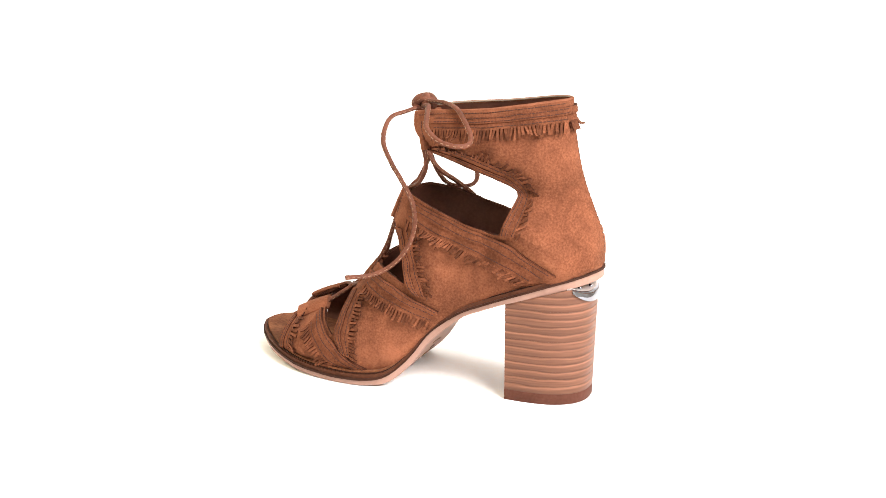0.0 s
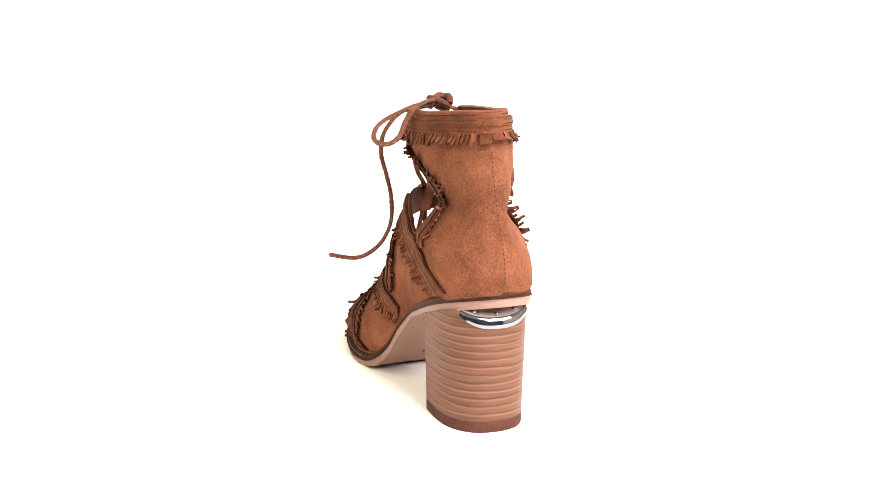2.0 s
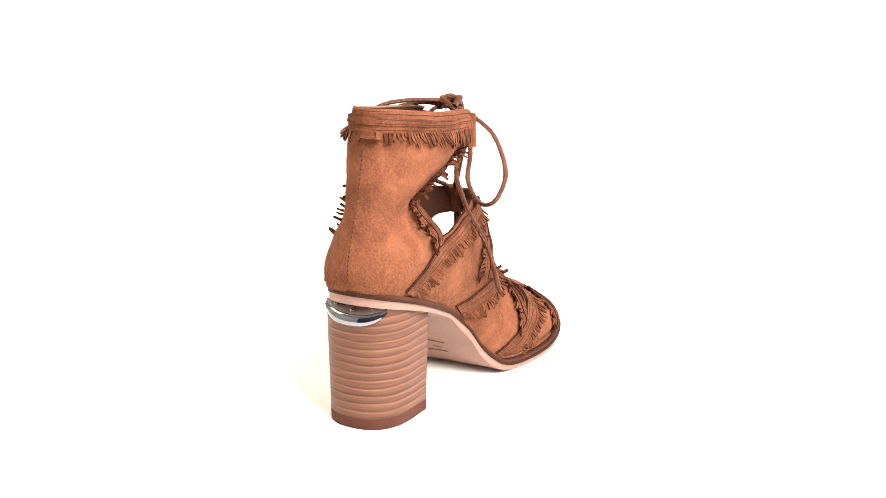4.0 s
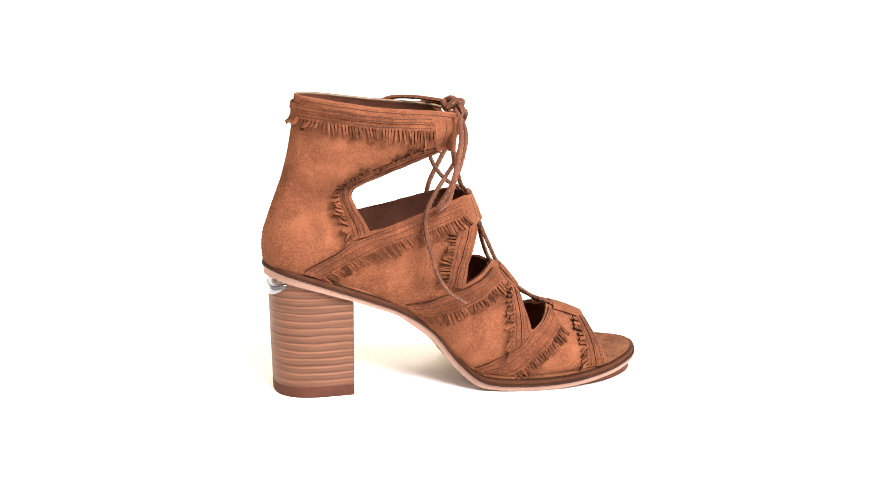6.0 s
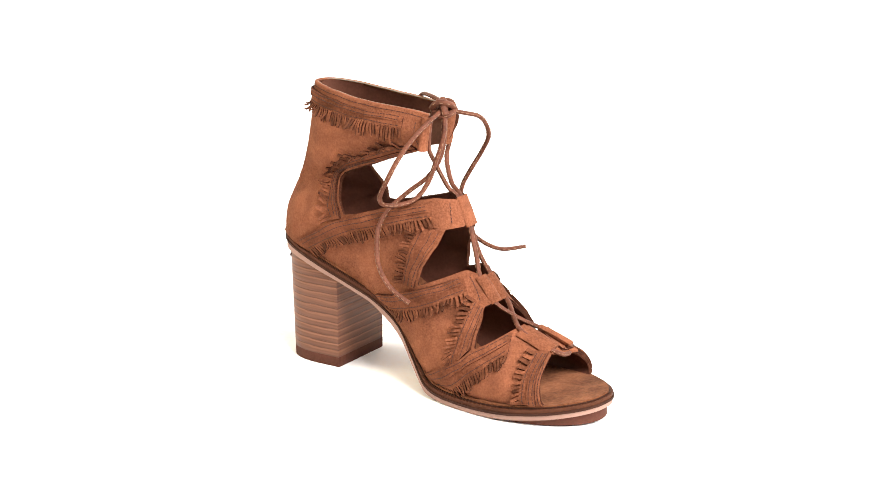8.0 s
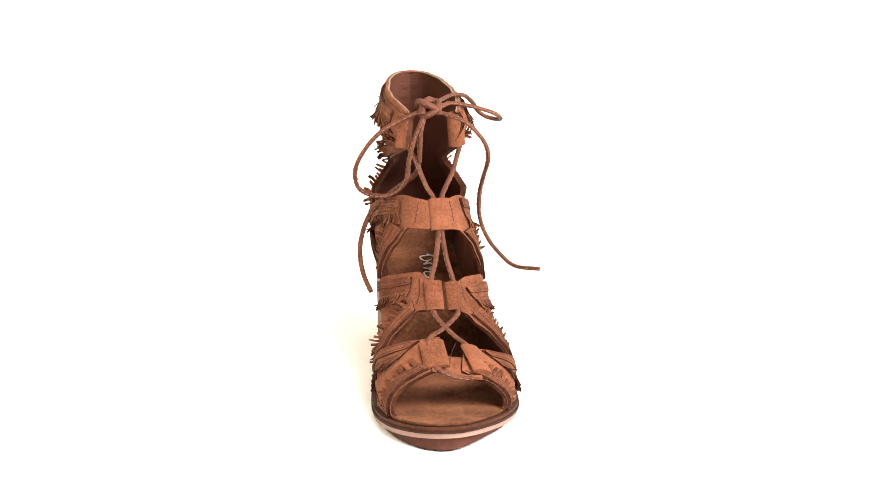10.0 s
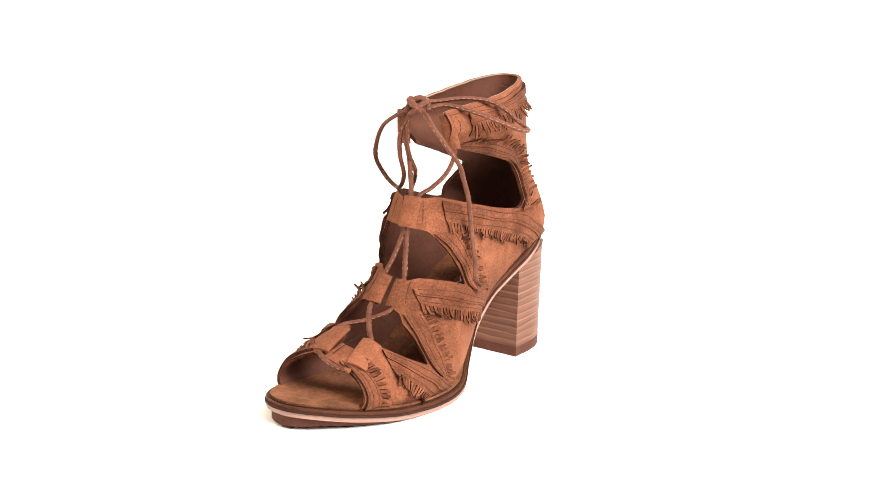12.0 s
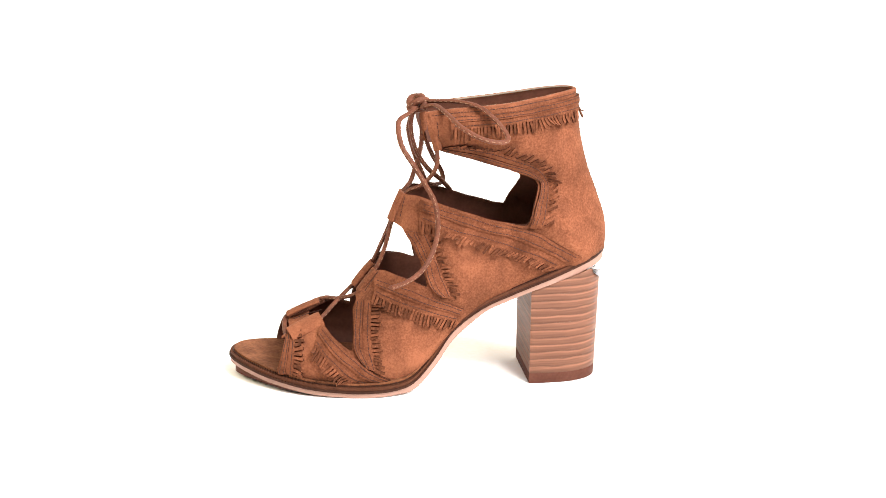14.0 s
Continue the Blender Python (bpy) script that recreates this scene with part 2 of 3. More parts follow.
CENTRE = ([-104, -80, -55, 0, 45, 76, 95, 124], [-3, -1.2, -0.5, -0.5, -2.5, -6.5, -9.5, -11])
SECTIONS = np.c_[np.array(FAN, float), HALF, ROUND, SKEW, HALF_OUT]
DENSE = smooth_curve(SECTIONS, 24)
TOP_S = len(DENSE) - 1


def section(s):
    s = np.clip(s, 0, TOP_S)
    i = np.minimum(s.astype(int), TOP_S - 1)
    return DENSE[i] + (DENSE[i + 1] - DENSE[i]) * (s - i)[:, None]


def form(s, f, side):
    """Points of the last's surface at s along the fan and f from sole (0) to ridge (1)."""
    d = section(s)
    f = np.clip(f, 0, 1)
    f = np.where((d[:, 5] > 0.6) & (f < 0.006), 0, f)
    x, z = d[:, 0] + (d[:, 2] - d[:, 0]) * f, d[:, 1] + (d[:, 3] - d[:, 1]) * f
    rise = np.clip(f / 0.25, 0, 1)
    # the sides lean in to the lacing at the toe, more on the outer side, and stand fuller at the instep
    lean = np.interp(np.clip(s, 0, TOP_S) / 24, (0, 4, 7, 17), (0, 0, 1, 1))
    power, root = (1.7 + 0.05 * lean, 1.35 + 0.03 * lean) if side > 0 else (1.95 + 0.7 * lean, 1.52 + 0.36 * lean)
    foot = np.where(f < 0.25, 0.87 + 0.13 * rise * (2 - rise), np.maximum(1 - (np.maximum(f - 0.25, 0) / 0.75) ** power, 0) ** (1 / root))
    if side < 0:
        foot = foot * (1 + 0.15 * np.interp(np.clip(s, 0, TOP_S) / 24, (4.2, 5.5, 8.5, 10.5), (0, 1, 1, 0)) * np.clip((f - 0.1) / 0.4, 0, 1))
    reach = np.interp(np.clip(s, 0, TOP_S) / 24, (13, 15.5), (0.93, 0.86 if side > 0 else 0.80))  # the collar's ends stay apart
    ankle = np.maximum(np.sin(np.pi * reach * f ** d[:, 6]), 0) ** 0.62
    k = np.clip(d[:, 5], 0, 1)
    y = np.interp(x, *CENTRE) + side * d[:, 7 if side > 0 else 4] * ((1 - k) * foot + k * ankle)
    tip = np.clip(f, 0, 1) ** 2
    z = z + tip * (np.interp(x, (20, 35, 60, 100), (0, -1.4, -2.2, -2.2)) if side > 0 else np.interp(x, (58, 70, 100), (0, 0.8, 0.8)))
    if side > 0:
        z = z - 1.0 * np.maximum(0, 1 - ((x - 4) / 30) ** 2) * (1 - f) ** 3
    # the leather lies in shallow hollows and swells
    swell = np.sin(0.19 * x + 0.23 * z + 1) * np.sin(0.26 * z - 0.15 * x) + 0.5 * np.sin(0.41 * x - 0.33 * z) * np.sin(0.37 * z + 0.2 * x + 2)
    y = y + side * 0.5 * swell * np.clip(4 * f * (1 - f), 0, 1)
    if side < 0:
        y = y + 3.0 * np.exp(-((z - 112) / 11) ** 2) * np.clip((-40 - x) / 20, 0, 1) * np.clip(f / 0.08, 0, 1)
    return np.stack([x, y, z], 1)


def locate(q):
    """From the side view's x, z to s and f."""
    q = np.atleast_2d(np.array(q, float))
    s_out, f_out = np.zeros(len(q)), np.zeros(len(q))
    a, w = DENSE[:, 0:2], DENSE[:, 2:4] - DENSE[:, 0:2]
    for n, p in enumerate(q):
        c = (w[:, 0] * (p[1] - a[:, 1]) - w[:, 1] * (p[0] - a[:, 0])) / np.hypot(w[:, 0], w[:, 1])
        f = ((p - a) * w).sum(1) / (w * w).sum(1)
        cost = np.abs(c) + 60 * np.maximum(f - 1.06, 0) + 60 * np.maximum(-f - 0.06, 0)
        i = int(cost.argmin())
        best = float(i)
        for j in (i - 1, i + 1):
            if 0 <= j <= TOP_S and c[i] * c[j] < 0:
                best = i + (j - i) * c[i] / (c[i] - c[j])
        s_out[n] = best
        f_out[n] = np.interp(best, range(len(f)), f)
    return s_out, np.clip(f_out, 0, 1)


def lifted(q, side, lift):
    """Points on the shoe over side-view places q, lifted off the surface by millimetres; and the normals."""
    s, f = locate(q)
    e, g = 0.6, 0.012
    f0 = np.clip(f, 0.012, 0.988)
    p = form(s, f, side)
    ds = form(np.minimum(s + e, TOP_S), f0, side) - form(np.maximum(s - e, 0), f0, side)
    df = form(s, f0 + g, side) - form(s, f0 - g, side)
    n = np.cross(ds, df)
    n /= np.maximum(np.linalg.norm(n, axis=1), 1e-9)[:, None]
    d = section(s)
    mid = np.stack([(d[:, 0] + d[:, 2]) / 2, np.interp((d[:, 0] + d[:, 2]) / 2, *CENTRE), (d[:, 1] + d[:, 3]) / 2], 1)
    n *= np.where(((p - mid) * n).sum(1) < 0, -1, 1)[:, None]
    n[:, 1] *= np.where(d[:, 5] > 0.4, np.clip(f / 0.03, 0, 1), 1)
    n /= np.maximum(np.linalg.norm(n, axis=1), 1e-9)[:, None]
    return p + n * np.reshape(lift, (-1, 1)) if np.ndim(lift) else p + n * lift, n


GRID = np.vstack([np.stack([DENSE[i, 0] + (DENSE[i, 2] - DENSE[i, 0]) * (1 - np.cos(th)) / 2, DENSE[i, 1] + (DENSE[i, 3] - DENSE[i, 1]) * (1 - np.cos(th)) / 2], 1)
                  for i in range(0, TOP_S + 1, 4) for th in [np.linspace(0.06, math.pi - 0.06, 34)]])


def piece(outline, side, low, high, step=1.8):
    """A leather piece cut to a side-view outline and laid on the form."""
    line = resample(outline, step, True)
    box = (GRID > line.min(0)).all(1) & (GRID < line.max(0)).all(1)
    pts = GRID[box]
    pts = pts[inside(line, pts)]
    if len(pts):
        pts = pts[edge_distance(line, pts) > 0.5]
    flat, tris = fill(line, pts)
    lower, _ = lifted(flat, side, low)
    upper, _ = lifted(flat, side, high)
    return shell(lower, upper, tris, 1)


# ---- sole ----
PLAN = [(-102, -4), (-97.5, 8.5), (-86, 19.5), (-65, 25.5), (-40, 25), (-15, 24.5), (3, 28.5), (18, 35.5), (36, 39), (56, 37.5), (78, 32), (98, 20.5), (112, 7), (119.5, -4),
        (121.5, -13), (118, -25), (108, -35), (92, -42.5), (70, -46), (45, -44), (20, -38.5), (3, -30), (-15, -25.5), (-40, -27), (-65, -28.5), (-86, -25), (-97.5, -16.5)]
RISE = ([-106, -100, -81, -62, -42, -26, -8, 3, 12, 20, 30, 42, 55, 75, 96, 110, 126], [78.5, 77, 71.4, 64.6, 56.4, 49, 36, 21.5, 11.8, 6.8, 5, 4.6, 4.7, 6.0, 8.8, 11.2, 14.2])
RISE_FINE = smooth_curve(np.c_[RISE[0], RISE[1]], 6)


def sole_z(x, y=0.0):
    """The sole's top line; at the arch the outer edge drops sooner."""
    twist = 0.04 * np.maximum(y, 0) * np.maximum(0, 1 - ((x - 4) / 30) ** 2)
    return np.interp(x + twist, RISE_FINE[:, 0], RISE_FINE[:, 1])


def plan_line(inset=0.0):
    p = smooth_curve(PLAN, 7, True)
    t = np.roll(p, -1, 0) - np.roll(p, 1, 0)
    n = np.stack([t[:, 1], -t[:, 0]], 1) / np.linalg.norm(t, axis=1)[:, None]
    return p + n * inset


def slab(line, low, high):
    """A sole layer over a plan outline, bent to the sole's rise; low and high are offsets from its top line."""
    xs, ys = np.meshgrid(np.arange(-104, 126, 3.0), np.arange(-50, 40, 6.0))
    pts = np.c_[xs.ravel(), ys.ravel()]
    pts = pts[inside(line, pts)]
    pts = pts[edge_distance(line, pts) > 2.0]
    flat, tris = fill(line, pts)
    z = sole_z(flat[:, 0], flat[:, 1])
    bm = shell(np.c_[flat, z + (low(flat[:, 0], flat[:, 1]) if callable(low) else low)], np.c_[flat, z + high], tris)
    return bm


def cut_line(line, x0, x1):
    p = line.copy()
    p[:, 0] = np.clip(p[:, 0], x0, x1)
    keep = np.ones(len(p), bool)
    for i in range(len(p)):
        keep[i] = np.linalg.norm(p[i] - p[i - 1]) > 0.05
    return p[keep]


shoe = tagged(new("ankle_sandal"), "tan suede lace-up heeled sandal with fringed trims, standing on white paper", "shoe")



def sole_low(x, y=0.0):
    """The outsole's under side: it thickens towards the back of the heel and keeps its thickness down the steep arch."""
    return -5.6 - 1.9 * np.clip((-52 - x) / 45, 0, 1) - 2.4 * np.maximum(0, 1 - ((x + 2) / 26) ** 2)


outsole = part("outsole", slab(plan_line(0.3), sole_low, -2.9), EDGE, shoe, "pale pinkish beige leather outsole")
part("welt", slab(plan_line(-0.5), -2.9, -1.5), WELT, shoe, "dark brown welt")
part("rand", slab(plan_line(0.2), -1.5, 0.4), RAND, shoe, "dark brown midsole edge")
# a thin dark layer that draws a line round the footbed
part("insole_edge", slab(plan_line(1.7), 0.4, 1.1), WELT, shoe, "thin dark brown layer round the footbed")
footbed = part("footbed", slab(plan_line(2.6), 0.4, 2.2), FOOTBED, shoe, "brown suede footbed")


def tread_low(x, y):
    """The tread's under side: flat on the ground at the ball, thicker at the toe's inner side."""
    rest = np.interp(x, (60, 90, 124), (-1.3, -0.9, 0.4)) + np.clip((y + 15) / 25, 0, 1) * np.interp(x, (60, 90, 124), (0, 1.2, 2.8))
    return -6.0 + np.clip((x - 38) / 14, 0, 1) * np.minimum(0, rest - sole_z(x) + 6.0)


tread = slab(cut_line(plan_line(3.0), 24, 130), tread_low, -5.6)
part("tread", tread, RUBBER, shoe, "dark brown rubber forefoot tread")


def surface_bars(name, runs, lift, mat, parent, label, up):
    """Unreadable writing: thin strokes that follow the sole's rise."""
    bm = bmesh.new()
    for pts, width in runs:
        line = resample(pts, 0.8)
        p = np.c_[line, sole_z(line[:, 0], line[:, 1]) + lift]
        for a, c in zip(p, p[1:]):
            slope = float(sole_z(a[0] + 1) - sole_z(a[0] - 1)) / 2
            bar(bm, a, c, (-slope * up, 0, up), width, 0.3)
    return tagged(part(name, bm, mat, parent, label, smooth=False), kind="stuff")


scrawl = [(-46 + 1.1 * i + 1.6 * math.sin(i * 1.9), 3.5 + 3.2 * math.sin(i * 1.45) * (1.0 if i > 4 else 1.5) - 0.1 * i) for i in range(26)]
surface_bars("lettering", [(smooth_curve(scrawl, 4), 0.8)], 2.3, SILVER, footbed, "silver script marks stamped on the footbed", 1)
surface_bars("stamp", [([(-1.5, 4), (-1, -7)], 0.8), ([(1.5, 2), (1.8, -4)], 0.7), ([(4, 6), (4, -7)], 1.0), ([(5.2, 5), (3, 6.5)], 0.7)], -8.2, STAMP, outsole, "dark mark stamped under the arch", -1)


# ---- heel ----
def heel_outline(z, grow=0.0):
    """The D-shaped heel section: flat front, round back; it narrows towards the ground."""
    k = z / 60.0
    back, half, front = 43.2 + 1.6 * k + grow, 23.3 + 1.4 * k + grow, -54.0 + grow
    pts = [(front, -half), (front, half)]
    for i in range(0, 33):
        a = math.pi * i / 32
        pts.append((-66.0 - (back - 12.0) * math.sin(a) ** 0.82, half * math.copysign(abs(math.cos(a)) ** 0.82, math.cos(a)) - 1.4 * math.sin(a)))
    return pts


def heel_top(x):
    return min(float(sole_z(x)) + float(sole_low(x)), 62.2 + (x + 99.4) * 0.5 if x < -84 else 99.0)


def column(z0, z1, grow, cut=True):
    bm = bmesh.new()
    rings = []
    for z, g in ((z0, grow - 0.09), (z0 + 0.2, grow), (z1 - 0.2, grow + 0.02), (z1, grow - 0.09)):
        ring = []
        for x, y in heel_outline(z, g):
            ring.append(bm.verts.new(Vector((x, y, min(z, heel_top(x)) if cut else z)) * MM))
        rings.append(ring)
    n = len(rings[0])
    for a, b in zip(rings, rings[1:]):
        for i in range(n):
            bm.faces.new((a[i], a[(i + 1) % n], b[(i + 1) % n], b[i]))
    bm.faces.new(rings[0][::-1])
    bmesh.ops.triangulate(bm, faces=[bm.faces.new(rings[-1])])
    return bm


heel = tagged(new("heel"), "block heel of stacked leather")
heel.parent = shoe
part("top_piece", column(-1.5, 4.8, 0.1), RUBBER, heel, "dark brown rubber heel tip")
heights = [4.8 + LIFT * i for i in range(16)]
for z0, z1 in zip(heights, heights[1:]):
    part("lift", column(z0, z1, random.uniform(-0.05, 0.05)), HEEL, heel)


def heel_metal():
    """The chrome rim that lies on the sloping cut at the heel's back, its plate and the screws."""
    bm = bmesh.new()
    rows = []
    for x, y in heel_outline(63, 0.3)[2:]:
        if x > -89.6:
            continue
        k = min(1.0, (-89.6 - x) / 8.5) ** 0.55
        row = []
        for pull, lift in ((0.3, -4.25), (-0.75, -4.15), (-0.82, -3.95), (-0.45, -2.1), (-0.05, -0.5), (0.6, 0.3), (1.3, 0.55), (1.9, 0.4)):
            c = Vector((-66.0, 0.0))
            d = Vector((x, y)) - c
            q = c + d * (1 - pull / d.length)
            row.append(bm.verts.new(Vector((q.x, q.y, heel_top(q.x) + lift * k)) * MM))
        rows.append(row)
    for a, b in zip(rows, rows[1:]):
        for i in range(len(a) - 1):
            bm.faces.new((a[i], a[i + 1], b[i + 1], b[i]))
    metal = part("heel_clip", bm, DARK_CHROME, heel, "chrome crescent rim, its dark reflection put into the colour")
    bm = bmesh.new()
    ring = []
    for x, y in heel_outline(63, -0.9)[2:]:
        if x < -87.5:
            ring.append((x, y))
    top = [bm.verts.new(Vector((x, y, heel_top(x) + 0.5)) * MM) for x, y in ring]
    low = [bm.verts.new(Vector((x, y, heel_top(x) - 0.5)) * MM) for x, y in ring]
    bm.faces.new(top)
    bm.faces.new(low[::-1])
    for i in range(len(ring)):
        j = (i + 1) % len(ring)
        bm.faces.new((low[i], low[j], top[j], top[i]))
    part("plate", bm, PLATE, heel, "grey metal plate")
    for x, y in ((-92.9, 10.5), (-95.6, -1.2), (-92.9, -12.8)):
        bm = bmesh.new()
        z = heel_top(x) + 0.6
        bmesh.ops.create_uvsphere(bm, u_segments=14, v_segments=8, radius=1.35 * MM, matrix=Matrix.Translation(Vector((x, y, z + 0.2)) * MM) @ Matrix.Diagonal((1, 1, 0.7, 1)))
        part("screw", bm, DARK_CHROME, heel)


heel_metal()

# ---- upper ----
BACK = [(-100.4, 76.8)] + [tuple(p) for p in DENSE[12 * 24::6, 0:2]] + [(-76, 169.3), (-68, 168.2), (-60, 166.8), (-37, 163.2), (-7, 160.2), (7, 158)]
HEM = [(75, 6.2), (52, 4.4), (32, 4.6), (14, 9.4), (0, 25.2), (-13, 40.6), (-28, 51), (-45, 57.6), (-64, 64.8), (-85, 71.6), (-93, 74), (-98.4, 75.6)]
INNER = [(6, 149), (3.5, 138.2), (-14.8, 132.2), (-29.9, 126.9), (-45, 121.6), (-51.5, 118.6), (-53.8, 115.2), (-51.3, 108.4), (-46.9, 99.7), (-45.2, 96.4), (-37.7, 97.3), (-22.4, 101.9), (-7, 107.3), (11.2, 111.2),
         (18.6, 109.8), (24.4, 94.4), (18.6, 94), (16.5, 85), (11, 73.8), (9, 62.9), (18, 66.4), (30, 71),
         (36, 67), (47, 53.4), (44, 52), (46.4, 47), (48.8, 32.7), (55, 36), (65, 42.5), (69, 40.4), (86.4, 32.6), (90.2, 26), (94.3, 8.8)]
OUTER = [(5, 149), (1.2, 137.6), (-7.6, 135.6), (-22.6, 132.2), (-37.9, 127.1), (-51, 122.6), (-56, 119.8), (-57.6, 116), (-53.6, 104.6), (-51.4, 97.6), (-50, 95.6), (-46, 95.6), (-27.7, 98.9), (-7.8, 104.8), (10, 110),
         (18.6, 109.8), (24.4, 94.2), (19.5, 92), (15, 84), (10.7, 76), (8, 67), (6.8, 60.6), (16.2, 64.1), (30, 67.5),
         (35.5, 66), (46.5, 52.5), (46.2, 50.2), (48.6, 46), (49.3, 37), (50.5, 25.2), (60, 31), (66, 36.8), (69, 38.6), (86, 31.6), (88.4, 26.5), (94.3, 8.8)]
# each trim: its fringed edge, its other edge, the fringe's length and curl
COLLAR_TRIM = ([(-82.2, 158.2), (-72, 157), (-60, 155.2), (-37, 152), (-7, 150)], [(-81.5, 166.5), (-72, 165), (-60, 163), (-37, 159.2), (-7, 156.6)], 6.2, 0.2)
ARC_INNER = ([(-5, 141), (-20, 138), (-37, 131.8), (-50, 126.2), (-57.4, 121), (-60.4, 115), (-58.6, 104), (-55, 91.5)],
             [(-3, 137.6), (-20, 131.8), (-38, 125.6), (-50, 121), (-54.8, 115), (-52.3, 107), (-48.2, 99), (-47, 94)], 6.6, 0.75)
ARC_OUTER = ([(-8, 141.2), (-24, 139.6), (-38, 136.4), (-51.5, 131.4), (-60.4, 125.4), (-64, 118), (-62.8, 106), (-59, 94.5)],
             [(-1, 138), (-23, 133.2), (-38, 128), (-52, 123.4), (-58.4, 117), (-54.6, 105.5), (-52.6, 98), (-51.5, 95)], 5.6, 0.55)
INSTEP_INNER = ([(-73, 70.4), (-62.5, 75.8), (-45.5, 83.6), (-22.5, 91.2), (0.5, 97.2), (12, 101)], [(-82, 75), (-63.8, 85.4), (-46.9, 93.2), (-30.1, 98), (-7, 104.2), (10, 107.6)], 6.2, 0.18)
INSTEP_OUTER = ([(-67, 69.6), (-53, 76.4), (-30, 84.2), (-7.3, 90.6), (10, 96.4)], [(-83, 75), (-56, 91), (-30, 97.4), (-7.4, 103.4), (9, 108)], 6.2, 0.15)
WAIST_INNER = ([(6.5, 95.5), (3, 85), (0.9, 74), (-1.5, 62)], [(17.5, 93), (15, 85), (9.8, 74), (7.4, 61.5)], 6.2, 0.2)
WAIST_OUTER = ([(5, 90.5), (1.5, 78), (-3.5, 64), (-6.5, 54.5)], [(17.6, 90.5), (9.2, 76.5), (5.4, 61.5), (-1, 55.5)], 5.6, 0.25)
MIDDLE_INNER = ([(-17, 45.6), (-8.8, 43.6), (10.8, 49.4), (27.6, 56.2), (34, 59.6)], [(-24, 51.5), (-12, 53.5), (2.3, 58.5), (18, 64), (29, 68)], 6.2, 0.25)
MIDDLE_OUTER = ([(-10, 40.4), (12.5, 46.4), (28.9, 51.4), (36, 54.6)], [(-14, 47.5), (5.4, 55.6), (22, 60.4), (34, 62.6)], 6.2, 0.1)
VAMP_INNER = ([(38.5, 56), (37.6, 40), (35, 20)], [(44.4, 51.4), (45.2, 46), (47, 32)], 5.2, 0.6)
VAMP_OUTER = ([(37.4, 51), (39.2, 32), (37.6, 14.5)], [(45.4, 50), (48, 38), (49.2, 26), (43, 17)], 5.2, 0.15)
TOE_INNER = ([(26, 7.4), (38, 9.4), (51, 19.4), (68, 32)], [(16, 12.6), (32.1, 20.8), (48.5, 31.2), (56, 35.6), (63.6, 40.4)], 6.2, 0.2)
TOE_OUTER = ([(43, 7), (52, 9.4), (62.5, 17.2), (71, 26.6)], [(28, 7.6), (40, 14.8), (51, 23.4), (60, 29.6), (66.6, 35.4)], 6.2, 0.2)
TIP_INNER = ([(80, 32.4), (81.5, 11)], [(86, 31.4), (91, 11.5)], 5.2, 0.15)
TIP_OUTER = ([(81.6, 31), (83.4, 11)], [(86.6, 30.2), (92.2, 11)], 5.2, 0.15)
SIDES = ((1, OUTER, (COLLAR_TRIM, ARC_OUTER, INSTEP_OUTER, WAIST_OUTER, MIDDLE_OUTER, VAMP_OUTER, TOE_OUTER, TIP_OUTER)),
         (-1, INNER, (COLLAR_TRIM, ARC_INNER, INSTEP_INNER, WAIST_INNER, MIDDLE_INNER, VAMP_INNER, TOE_INNER, TIP_INNER)))


def along(points, u):
    p = np.array(points, float)
    d = np.r_[0, np.cumsum(np.linalg.norm(np.diff(p, axis=0), axis=1))]
    return np.stack([np.interp(np.asarray(u) * d[-1], d, p[:, k]) for k in range(2)], 1), d[-1]


def stitches(bm, line, side, lift, pitch=1.75, size=1.4):
    """Thread: short dashes along a side-view line."""
    n = max(2, int(np.linalg.norm(np.diff(np.array(line), axis=0), axis=1).sum() / pitch))
    a, total = along(line, (np.arange(n) + 0.15) / n)
    b, _ = along(line, (np.arange(n) + 0.15 + size / pitch) / n)
    pa, na = lifted(a, side, lift)
    pb, _ = lifted(b, side, lift)
    for p, q, m in zip(pa, pb, na):
        if np.linalg.norm(p - q) > 0.2:
            bar(bm, p, q, m, 0.36, 0.28)


